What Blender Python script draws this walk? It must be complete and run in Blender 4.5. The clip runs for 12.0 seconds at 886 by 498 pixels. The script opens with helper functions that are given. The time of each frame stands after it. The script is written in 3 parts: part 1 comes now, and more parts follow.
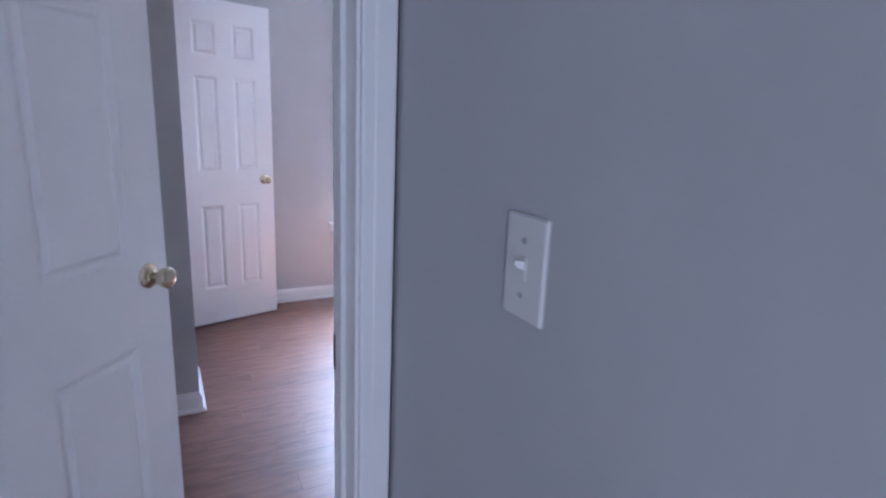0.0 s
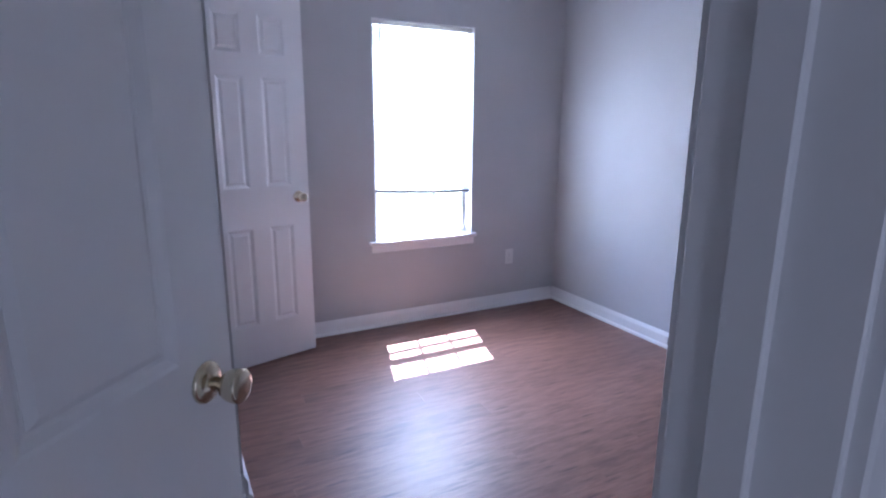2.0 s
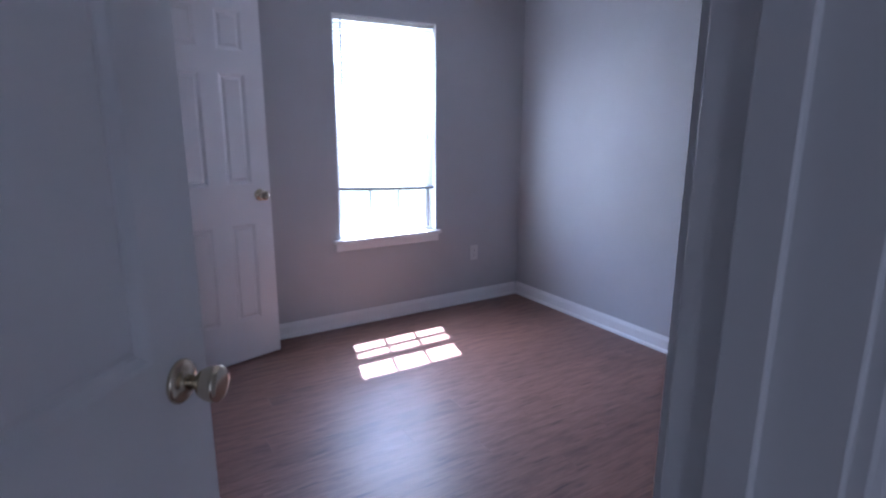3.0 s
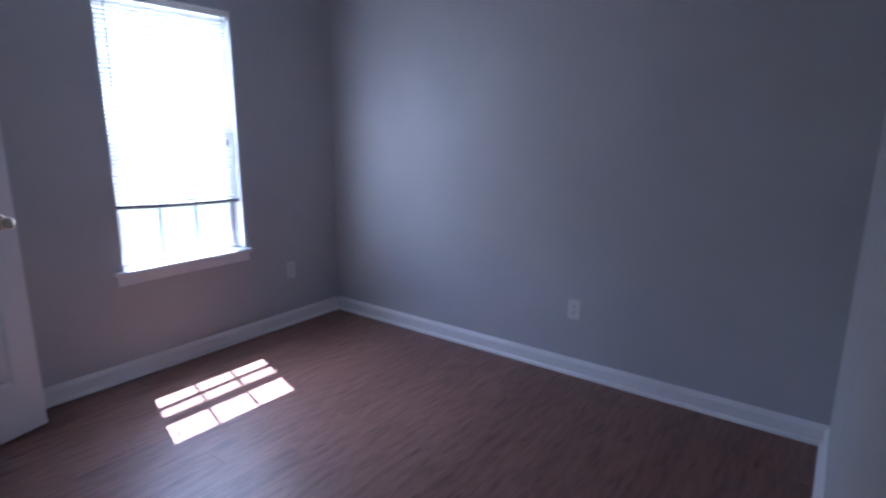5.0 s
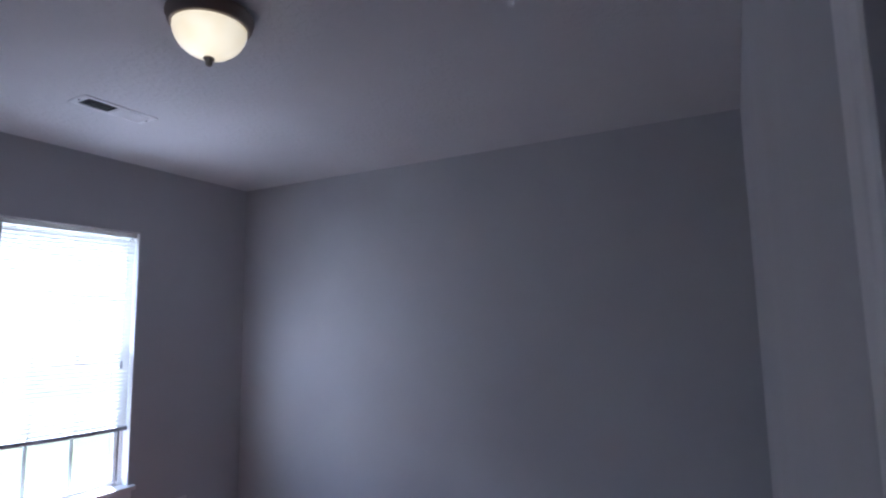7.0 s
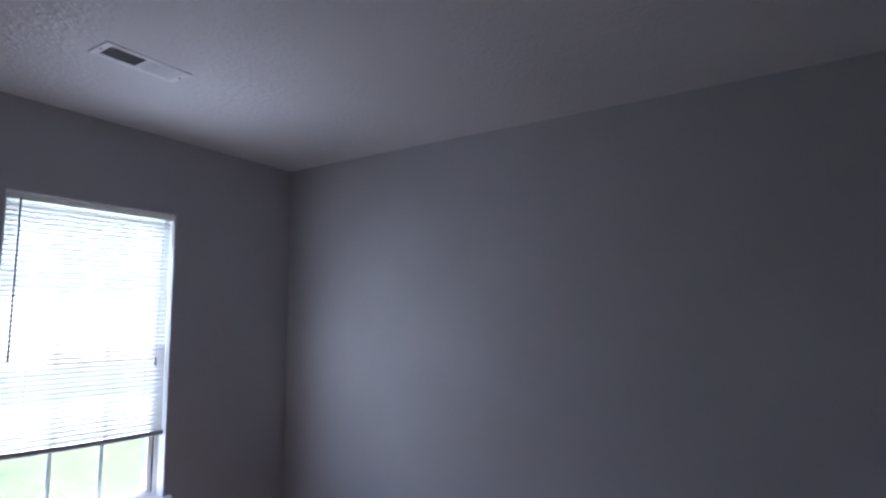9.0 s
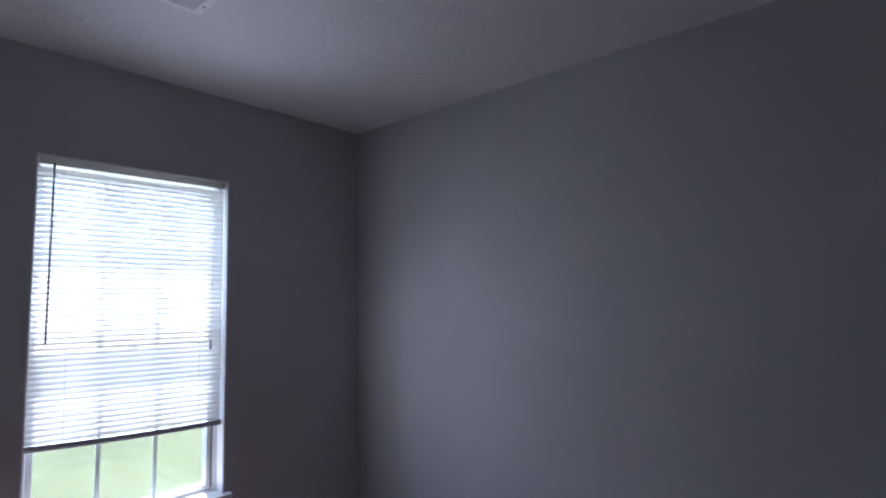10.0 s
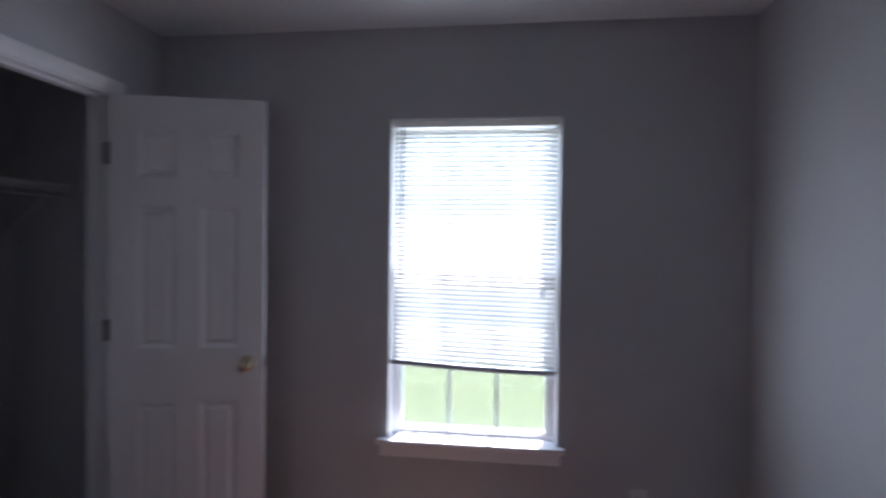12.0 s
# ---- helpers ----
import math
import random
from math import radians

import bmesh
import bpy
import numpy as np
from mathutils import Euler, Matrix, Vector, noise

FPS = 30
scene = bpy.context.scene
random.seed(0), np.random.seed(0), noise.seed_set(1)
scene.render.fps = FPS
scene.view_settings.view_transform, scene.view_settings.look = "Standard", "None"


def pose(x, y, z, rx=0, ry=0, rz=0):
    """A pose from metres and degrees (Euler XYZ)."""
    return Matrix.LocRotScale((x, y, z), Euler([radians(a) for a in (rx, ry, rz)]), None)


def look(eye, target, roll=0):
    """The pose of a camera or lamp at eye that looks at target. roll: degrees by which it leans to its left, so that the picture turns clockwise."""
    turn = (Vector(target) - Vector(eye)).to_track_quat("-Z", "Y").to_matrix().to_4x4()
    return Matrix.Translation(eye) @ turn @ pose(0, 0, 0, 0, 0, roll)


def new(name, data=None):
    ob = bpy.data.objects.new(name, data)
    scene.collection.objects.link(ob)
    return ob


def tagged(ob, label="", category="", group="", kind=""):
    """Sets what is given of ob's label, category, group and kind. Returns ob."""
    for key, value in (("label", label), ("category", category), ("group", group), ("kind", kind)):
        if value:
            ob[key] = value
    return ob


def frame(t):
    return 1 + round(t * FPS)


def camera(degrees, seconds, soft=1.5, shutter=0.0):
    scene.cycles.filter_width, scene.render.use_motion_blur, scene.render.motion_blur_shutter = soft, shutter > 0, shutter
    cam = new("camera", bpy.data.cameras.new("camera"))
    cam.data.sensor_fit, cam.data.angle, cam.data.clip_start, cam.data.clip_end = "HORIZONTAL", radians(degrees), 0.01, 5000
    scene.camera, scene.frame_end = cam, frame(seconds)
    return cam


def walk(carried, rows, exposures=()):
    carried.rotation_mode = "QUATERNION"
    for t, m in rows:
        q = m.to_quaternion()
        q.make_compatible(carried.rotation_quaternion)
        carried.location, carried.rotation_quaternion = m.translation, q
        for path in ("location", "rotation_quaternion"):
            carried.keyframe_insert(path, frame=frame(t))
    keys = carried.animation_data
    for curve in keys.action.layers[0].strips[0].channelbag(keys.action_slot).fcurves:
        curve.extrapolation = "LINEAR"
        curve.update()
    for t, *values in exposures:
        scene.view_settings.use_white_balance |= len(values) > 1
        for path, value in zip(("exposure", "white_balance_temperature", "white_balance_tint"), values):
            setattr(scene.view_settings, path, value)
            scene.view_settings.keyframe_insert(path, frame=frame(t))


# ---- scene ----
cam = camera(78.1, 12.0, soft=2.2, shutter=0.5)
PATH = [
    (0, (-0.084, -0.961, 1.387), (0.822, 0.763, 0.932), 2.4),
    (0.5, (-0.026, -0.684, 1.356), (0.834, 1.059, 0.885), 1.3),
    (1, (-0.075, -0.434, 1.337), (0.742, 1.332, 0.875), 0.7),
    (1.5, (-0.146, -0.283, 1.349), (0.705, 1.47, 0.898), 0.4),
    (2, (-0.161, -0.277, 1.356), (0.741, 1.453, 0.917), 0.4),
    (2.5, (-0.192, -0.292, 1.347), (0.762, 1.411, 0.91), 0.3),
    (4.5, (-0.159, 0.041, 1.322), (1.255, 1.385, 0.882), 0.4),
    (5, (-0.152, 0.08, 1.352), (1.42, 1.239, 0.921), 0.5),
    (5.5, (-0.126, 0.075, 1.429), (1.554, 1.086, 1.033), 0.4),
    (6, (-0.12, 0.07, 1.501), (1.625, 1.026, 1.293), 0.5),
    (6.5, (-0.117, 0.057, 1.499), (1.641, 1.006, 1.585), -0.4),
    (7, (-0.109, 0.074, 1.5), (1.643, 1.009, 1.742), -0.9),
    (9, (0.176, 0.444, 1.483), (1.865, 1.489, 1.714), -0.6),
    (9.5, (0.406, 0.609, 1.464), (1.997, 1.81, 1.633), -0.4),
    (10, (0.601, 0.691, 1.456), (2.096, 2.008, 1.63), -0.8),
    (10.5, (0.871, 0.647, 1.456), (2.037, 2.266, 1.597), -0.2),
    (11, (1.091, 0.681, 1.493), (1.794, 2.552, 1.574), 0.6),
    (11.5, (1.399, 0.747, 1.531), (1.811, 2.704, 1.529), 0.7),
    (12, (1.631, 0.744, 1.474), (1.379, 2.728, 1.443), 0.7),
]
EXPOSURES = [(0.0, 6.75, 5220, 19), (1.0, 6.35, 5180, 20), (1.5, 6.2, 5140, 21), (2.0, 5.9, 5120, 21), (2.5, 5.55, 5110, 21), (4.5, 4.85, 4990, 22), (5.5, 4.65, 5070, 22), (7.0, 4.6, 5260, 22), (9.0, 4.3, 5430, 20), (9.5, 4.1, 5440, 20), (10.0, 3.92, 5480, 20), (10.5, 3.9, 5510, 20), (11.0, 4.0, 5560, 19), (12.0, 4.1, 5650, 19)]
walk(cam, [(t, look(eye, target, roll)) for t, eye, target, roll in PATH], EXPOSURES)

# ---- light ----
SUN = Vector((0.28, 1.0, 1.85)).normalized()          # towards the sun
world = bpy.data.worlds.new("world")
scene.world = world
world.use_nodes = True
wn = world.node_tree.nodes
sky = wn.new("ShaderNodeTexSky")
sky.sky_type, sky.sun_disc = "NISHITA", False
sky.sun_elevation = math.asin(SUN.z)
sky.sun_rotation = math.atan2(SUN.x, SUN.y)
wn["Background"].inputs["Strength"].default_value = 0.05
world.node_tree.links.new(sky.outputs[0], wn["Background"].inputs["Color"])

sun_data = bpy.data.lights.new("sun", "SUN")
sun_data.energy, sun_data.angle, sun_data.color = 2.1, radians(0.45), (1.0, 0.95, 0.88)
sun = new("sun", sun_data)
sun.matrix_world = look(tuple(SUN * 30), (0, 0, 0))

hall_data = bpy.data.lights.new("hall_fill", "AREA")       # fill lamp added out of view to brighten the hall
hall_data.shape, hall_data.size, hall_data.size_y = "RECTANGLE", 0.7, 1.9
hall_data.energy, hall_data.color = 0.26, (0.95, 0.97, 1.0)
hall_light = new("hall_fill", hall_data)
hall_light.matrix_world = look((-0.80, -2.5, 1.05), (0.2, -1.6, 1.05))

# Area lamps added in the window's opening to stand in for its daylight: from outside the sashes, down as from the sky,
# up as from the lawn, across to the east wall.
def window_lamp(name, at, towards, size, energy, spread, color=(0.91, 0.94, 1.0)):
    data = bpy.data.lights.new(name, "AREA")
    data.shape, data.size, data.size_y = "RECTANGLE", *size
    data.energy, data.color, data.spread = energy, color, radians(spread)
    new(name, data).matrix_world = look(at, tuple(Vector(at) + Vector(towards)))


window_lamp("window_daylight", (1.463, 3.252, 1.465), (0, -1, 0), (0.72, 1.00), 0.56, 180)
# Fill lamps added on the room side of the blind, aimed past the camera.
window_lamp("window_down_fill", (1.463, 3.090, 1.30), (0, -1, -1.1), (0.68, 0.58), 0.16, 82)
window_lamp("window_up_fill", (1.463, 3.090, 1.64), (0, -1, 0.98), (0.68, 0.58), 0.058, 82)
window_lamp("window_side_fill", (1.60, 3.075, 1.35), (1.05, -1, 0), (0.30, 1.1), 0.040, 80)
window_lamp("window_side_fill", (1.33, 3.075, 1.35), (-1.75, -1, 0), (0.30, 1.1), 0.07, 58)


# ---- materials ----
def material(name, color, rough=0.6, metal=0.0, spec=0.5):
    m = bpy.data.materials.new(name)
    m.use_nodes = True
    b = m.node_tree.nodes["Principled BSDF"]
    b.inputs["Base Color"].default_value = (*color, 1)
    b.inputs["Roughness"].default_value = rough
    b.inputs["Metallic"].default_value = metal
    b.inputs["Specular IOR Level"].default_value = spec
    return m, m.node_tree.nodes, m.node_tree.links, b


def coords(n, l, scale=(1, 1, 1), which="Object"):
    c = n.new("ShaderNodeTexCoord")
    mp = n.new("ShaderNodeMapping")
    mp.inputs["Scale"].default_value = scale
    l.new(c.outputs[which], mp.inputs["Vector"])
    return mp.outputs[0]


def noise_node(n, l, vec, scale, detail=4.0, rough=0.55):
    t = n.new("ShaderNodeTexNoise")
    t.inputs["Scale"].default_value, t.inputs["Detail"].default_value = scale, detail
    t.inputs["Roughness"].default_value = rough
    l.new(vec, t.inputs["Vector"])
    return t.outputs["Fac"]


def ramp(n, l, fac, stops):
    r = n.new("ShaderNodeValToRGB")
    while len(r.color_ramp.elements) < len(stops):
        r.color_ramp.elements.new(0.5)
    for e, (p, c) in zip(r.color_ramp.elements, stops):
        e.position, e.color = p, (*c, 1)
    l.new(fac, r.inputs[0])
    return r.outputs[0]


def bump(n, l, b, height, strength, distance=0.002):
    u = n.new("ShaderNodeBump")
    u.inputs["Strength"].default_value, u.inputs["Distance"].default_value = strength, distance
    l.new(height, u.inputs["Height"])
    l.new(u.outputs[0], b.inputs["Normal"])


def to_range(n, l, fac, lo, hi):
    r = n.new("ShaderNodeMapRange")
    r.inputs["To Min"].default_value, r.inputs["To Max"].default_value = lo, hi
    l.new(fac, r.inputs["Value"])
    return r.outputs[0]


def paint(name, color, rough, grain=140, relief=0.25, vary=0.04):
    m, n, l, b = material(name, color, rough)
    v = coords(n, l)
    broad = noise_node(n, l, v, 1.7, 3)
    fine = noise_node(n, l, v, grain, 3)
    dark = tuple(c * (1 - vary) for c in color)
    light = tuple(min(1, c * (1 + vary)) for c in color)
    l.new(ramp(n, l, broad, [(0.3, dark), (0.7, light)]), b.inputs["Base Color"])
    l.new(to_range(n, l, noise_node(n, l, v, 9, 4), rough - 0.06, rough + 0.08), b.inputs["Roughness"])
    bump(n, l, b, fine, relief, 0.0012)
    return m


WALL = paint("wall_paint_grey", (0.53, 0.536, 0.55), 0.62, 150, 0.16)
WHITE = paint("trim_paint_white", (0.86, 0.86, 0.865), 0.36, 60, 0.08, 0.02)
DOOR = paint("door_paint_white", (0.82, 0.82, 0.83), 0.40, 220, 0.12, 0.025)
VINYL = paint("window_vinyl_white", (0.80, 0.81, 0.82), 0.35, 40, 0.05, 0.02)
PLASTIC = paint("plate_plastic_white", (0.74, 0.74, 0.73), 0.32, 40, 0.03, 0.02)


def ceiling_paint():
    m, n, l, b = material("ceiling_knockdown_white", (0.7, 0.7, 0.71), 0.85)
    v = coords(n, l)
    blobs = ramp(n, l, noise_node(n, l, v, 42, 3, 0.5), [(0.48, (0, 0, 0)), (0.56, (1, 1, 1))])
    stain = noise_node(n, l, v, 1.3, 4)
    l.new(ramp(n, l, stain, [(0.3, (0.69, 0.69, 0.70)), (0.7, (0.74, 0.74, 0.745))]), b.inputs["Base Color"])
    bump(n, l, b, blobs, 0.45, 0.0025)
    return m


CEIL = ceiling_paint()


def wood_floor():
    m, n, l, b = material("floor_reddish_plank", (0.1, 0.05, 0.04), 0.36)
    info = n.new("ShaderNodeObjectInfo")
    c = n.new("ShaderNodeTexCoord")
    shift = n.new("ShaderNodeVectorMath")
    shift.operation = "MULTIPLY_ADD"
    comb = n.new("ShaderNodeCombineXYZ")
    l.new(info.outputs["Random"], comb.inputs[0])
    l.new(info.outputs["Random"], comb.inputs[1])
    shift.inputs[1].default_value = (17.0, 5.0, 0)
    l.new(comb.outputs[0], shift.inputs[0])
    l.new(c.outputs["Object"], shift.inputs[2])
    mp = n.new("ShaderNodeMapping")
    mp.inputs["Scale"].default_value = (2.6, 15, 1)
    l.new(shift.outputs[0], mp.inputs["Vector"])
    grain = noise_node(n, l, mp.outputs[0], 2.2, 7, 0.62)
    mp2 = n.new("ShaderNodeMapping")
    mp2.inputs["Scale"].default_value = (5, 140, 1)
    l.new(shift.outputs[0], mp2.inputs["Vector"])
    fine = noise_node(n, l, mp2.outputs[0], 1.0, 4, 0.6)
    base = ramp(n, l, grain, [(0.25, (0.115, 0.054, 0.038)), (0.45, (0.196, 0.097, 0.070)), (0.60, (0.255, 0.134, 0.100)), (0.8, (0.150, 0.074, 0.053))])
    tone = n.new("ShaderNodeHueSaturation")
    l.new(to_range(n, l, info.outputs["Random"], 0.88, 1.12), tone.inputs["Value"])
    l.new(base, tone.inputs["Color"])
    mix = n.new("ShaderNodeMix")
    mix.data_type, mix.blend_type = "RGBA", "MULTIPLY"
    mix.inputs[0].default_value = 0.5
    l.new(tone.outputs[0], mix.inputs[6])
    l.new(ramp(n, l, fine, [(0.3, (0.55, 0.55, 0.55)), (0.65, (1.1, 1.1, 1.1))]), mix.inputs[7])
    mp3 = n.new("ShaderNodeMapping")
    mp3.inputs["Scale"].default_value = (5, 42, 1)
    l.new(shift.outputs[0], mp3.inputs["Vector"])
    fleck = n.new("ShaderNodeMix")
    fleck.data_type, fleck.blend_type = "RGBA", "MULTIPLY"
    fleck.inputs[0].default_value = 0.8
    l.new(mix.outputs[2], fleck.inputs[6])
    l.new(ramp(n, l, noise_node(n, l, mp3.outputs[0], 1.0, 2, 0.5), [(0.27, (0.35, 0.33, 0.32)), (0.36, (1, 1, 1))]), fleck.inputs[7])
    l.new(fleck.outputs[2], b.inputs["Base Color"])
    l.new(to_range(n, l, fine, 0.38, 0.54), b.inputs["Roughness"])
    b.inputs["Coat Weight"].default_value, b.inputs["Coat Roughness"].default_value = 0.24, 0.34
    bump(n, l, b, fine, 0.22, 0.0008)
    return m


FLOOR = wood_floor()
BRASS = material("knob_satin_brass", (0.60, 0.53, 0.40), 0.22, 1.0)[0]
NICKEL = material("hinge_dark_metal", (0.16, 0.15, 0.14), 0.42, 1.0)[0]
BRONZE = material("lamp_brushed_bronze", (0.33, 0.285, 0.25), 0.5, 0.2)[0]
DARK = material("vent_inside_dark", (0.025, 0.025, 0.028), 0.8)[0]
GROOVE = material("floor_underlay_dark", (0.02, 0.012, 0.01), 0.8)[0]
SLOT = material("slot_and_joint_dark", (0.03, 0.03, 0.03), 0.6)[0]
# Clear wand's silhouette against the window is put into an opaque dark grey.
WAND = material("wand_silhouette_grey_plastic", (0.22, 0.23, 0.24), 0.2)[0]
# White rail's backlit shade is put into the grey; screws and tassel share it.
RAIL = paint("shaded_rail_and_fittings_grey", (0.33, 0.34, 0.37), 0.45, 60, 0.05, 0.03)


def glass_pane():
    m = bpy.data.materials.new("window_glass")
    m.use_nodes = True
    n, l = m.node_tree.nodes, m.node_tree.links
    n.remove(n["Principled BSDF"])
    clear, gloss, mix = (n.new(k) for k in ("ShaderNodeBsdfTransparent", "ShaderNodeBsdfGlossy", "ShaderNodeMixShader"))
    clear.inputs[0].default_value = (0.93, 0.96, 0.95, 1)
    gloss.inputs["Roughness"].default_value = 0.01
    mix.inputs[0].default_value = 0.05
    l.new(clear.outputs[0], mix.inputs[1])
    l.new(gloss.outputs[0], mix.inputs[2])
    l.new(mix.outputs[0], n["Material Output"].inputs[0])
    return m


GLASS = glass_pane()


def insect_mesh():
    """Fine grey mesh: each of the two faces lets most of the light pass between its threads."""
    m, n, l, b = material("insect_mesh_grey", (0.22, 0.22, 0.22), 0.7)
    clear, mix = n.new("ShaderNodeBsdfTransparent"), n.new("ShaderNodeMixShader")
    mix.inputs[0].default_value = 0.16
    l.new(clear.outputs[0], mix.inputs[1])
    l.new(b.outputs[0], mix.inputs[2])
    l.new(mix.outputs[0], n["Material Output"].inputs[0])
    return m


SCREEN = insect_mesh()


def translucent(name, color, through_color, share, rough=0.5):
    m, n, l, b = material(name, color, rough)
    tr, mix = n.new("ShaderNodeBsdfTranslucent"), n.new("ShaderNodeMixShader")
    tr.inputs[0].default_value = (*through_color, 1)
    mix.inputs[0].default_value = share
    l.new(b.outputs[0], mix.inputs[1])
    l.new(tr.outputs[0], mix.inputs[2])
    l.new(mix.outputs[0], n["Material Output"].inputs[0])
    return m, n, l, b


SLAT = translucent("blind_slat_white_vinyl", (0.80, 0.79, 0.77), (0.82, 0.80, 0.77), 0.23)[0]


def bowl_glass():
    m, n, l, b = material("lamp_alabaster_glass", (0.8, 0.72, 0.6), 0.35)
    v = coords(n, l)
    swirl = noise_node(n, l, v, 14, 4)
    l.new(ramp(n, l, swirl, [(0.3, (0.90, 0.72, 0.38)), (0.7, (1.0, 0.88, 0.56))]), b.inputs["Emission Color"])
    g = n.new("ShaderNodeTexGradient")
    g.gradient_type = "SPHERICAL"
    mp = n.new("ShaderNodeMapping")
    c = n.new("ShaderNodeTexCoord")
    mp.inputs["Location"].default_value = (0.25, 0.15, 0.55)
    mp.inputs["Scale"].default_value = (6.5, 6.5, 6.5)
    l.new(c.outputs["Object"], mp.inputs["Vector"])
    l.new(mp.outputs[0], g.inputs["Vector"])
    l.new(to_range(n, l, g.outputs["Fac"], 0.018, 0.062), b.inputs["Emission Strength"])
    return m


BOWL = bowl_glass()


def grass_ground():
    m, n, l, b = material("lawn_green", (0.1, 0.16, 0.04), 0.9)
    v = coords(n, l)
    c = ramp(n, l, noise_node(n, l, v, 0.6, 6), [(0.3, (0.070, 0.086, 0.026)), (0.7, (0.105, 0.120, 0.042))])
    l.new(c, b.inputs["Base Color"])
    bump(n, l, b, noise_node(n, l, v, 60, 3), 0.8, 0.03)
    return m


LAWN = grass_ground()
LEAF = translucent("tree_leaf_green", (0.055, 0.095, 0.03), (0.1, 0.16, 0.03), 0.3)[0]
BARK = paint("tree_bark_brown", (0.12, 0.09, 0.07), 0.9, 30, 0.9, 0.3)


# ---- mesh helpers ----
def mesh_object(name, bm, mat, smooth=False):
    me = bpy.data.meshes.new(name)
    bm.normal_update()
    bm.to_mesh(me)
    bm.free()
    for mm in (mat if isinstance(mat, (list, tuple)) else [mat]):
        me.materials.append(mm)
    if smooth:
        for p in me.polygons:
            p.use_smooth = True
    return new(name, me)


def part(name, bm, mat, parent, label="", smooth=False):
    ob = mesh_object(name, bm, mat, smooth)
    ob.parent = parent
    if label:
        tagged(ob, label)
    return ob


def box(bm, lo, hi, bevel=0.0, seg=1):
    vs = [bm.verts.new((x, y, z)) for x in (lo[0], hi[0]) for y in (lo[1], hi[1]) for z in (lo[2], hi[2])]
    fs = [bm.faces.new([vs[i] for i in q]) for q in ((0, 1, 3, 2), (4, 6, 7, 5), (0, 4, 5, 1), (2, 3, 7, 6), (0, 2, 6, 4), (1, 5, 7, 3))]
    if bevel:
        es = list({e for f in fs for e in f.edges})
        bmesh.ops.bevel(bm, geom=es, offset=bevel, segments=seg, affect="EDGES", profile=0.5)
    return bm


def boxes(*pairs, bevel=0.0):
    bm = bmesh.new()
    for lo, hi in pairs:
        box(bm, lo, hi, bevel)
    return bm


def lathe(profile, axis="Z", seg=24, offset=(0, 0, 0)):
    """A turned shape: (radius, height) pairs round an axis."""
    bm = bmesh.new()
    rings = []
    for r, h in profile:
        ring = []
        for i in range(seg):
            a = 2 * math.pi * i / seg
            u, w = r * math.cos(a), r * math.sin(a)
            p = {"Z": (u, w, h), "Y": (u, h, w), "X": (h, u, w)}[axis]
            ring.append(bm.verts.new(Vector(p) + Vector(offset)))
        rings.append(ring)
    for a, b in zip(rings, rings[1:]):
        for i in range(seg):
            bm.faces.new((a[i], a[(i + 1) % seg], b[(i + 1) % seg], b[i]))
    bm.faces.new(rings[0][::-1])
    bm.faces.new(rings[-1])
    bmesh.ops.recalc_face_normals(bm, faces=bm.faces)
    return bm


def sweep(stations):
    """A closed prism through rings of equal length."""
    bm = bmesh.new()
    rings = [[bm.verts.new(p) for p in ring] for ring in stations]
    n = len(rings[0])
    for a, b in zip(rings, rings[1:]):
        for i in range(n):
            bm.faces.new((a[i], a[(i + 1) % n], b[(i + 1) % n], b[i]))
    bm.faces.new(rings[0][::-1])
    bm.faces.new(rings[-1])
    bmesh.ops.recalc_face_normals(bm, faces=bm.faces)
    return bm


def rod(a, b, r, seg=8):
    a, b = Vector(a), Vector(b)
    q = (b - a).to_track_quat("Z", "Y")
    return sweep([[p + q @ Vector((r * math.cos(2 * math.pi * i / seg), r * math.sin(2 * math.pi * i / seg), 0)) for i in range(seg)] for p in (a, b)])


def empty(name, at=(0, 0, 0), rz=0.0):
    e = new(name)
    e.empty_display_size = 0.1
    e.matrix_world = pose(*at, 0, 0, rz)
    return e


# ---- the plan ----
E, N, S = 2.60, 3.10, 0.0              # inner faces of the room's east, north and south walls
CL = 0.015                             # closet wall, room face
CLY = 1.647                            # closet side wall, face to the entry
W = -0.75                              # west face of entry, closet and hall
H = 2.40                               # ceiling
JR, JL = 0.193, -0.65                  # door jambs
HALL = 0.262                           # hall's east wall face
DOOR_H = 2.045
WX0, WX1, WZ0, WZ1 = 1.092, 1.834, 0.60, 2.005
CY0, CY1 = 2.172, 2.774                # closet opening
T = 0.018                              # jamb board
SOUTH = -3.1


def structure(name, bm, mat, label, category):
    return tagged(mesh_object(name, bm, mat), label, category, kind="structure")


structure("wall_north", boxes(((W - 0.12, N, -0.1), (WX0, N + 0.15, H)), ((WX1, N, -0.1), (E + 0.12, N + 0.15, H)),
                              ((WX0, N, -0.1), (WX1, N + 0.15, WZ0 - 0.03)), ((WX0, N, WZ1), (WX1, N + 0.15, H))),
          WALL, "grey painted drywall wall with one window", "wall")
structure("wall_east", boxes(((E, S - 0.125, -0.1), (E + 0.12, N, H))), WALL, "plain grey painted drywall wall", "wall")
structure("wall_south", boxes(((JR + T, S - 0.125, -0.1), (E, S, H)), ((W, S - 0.125, -0.1), (JL - T, S, H)),
                              ((JL - T, S - 0.125, DOOR_H + T), (JR + T, S, H))),
          WALL, "grey painted wall with the room's doorway", "wall")
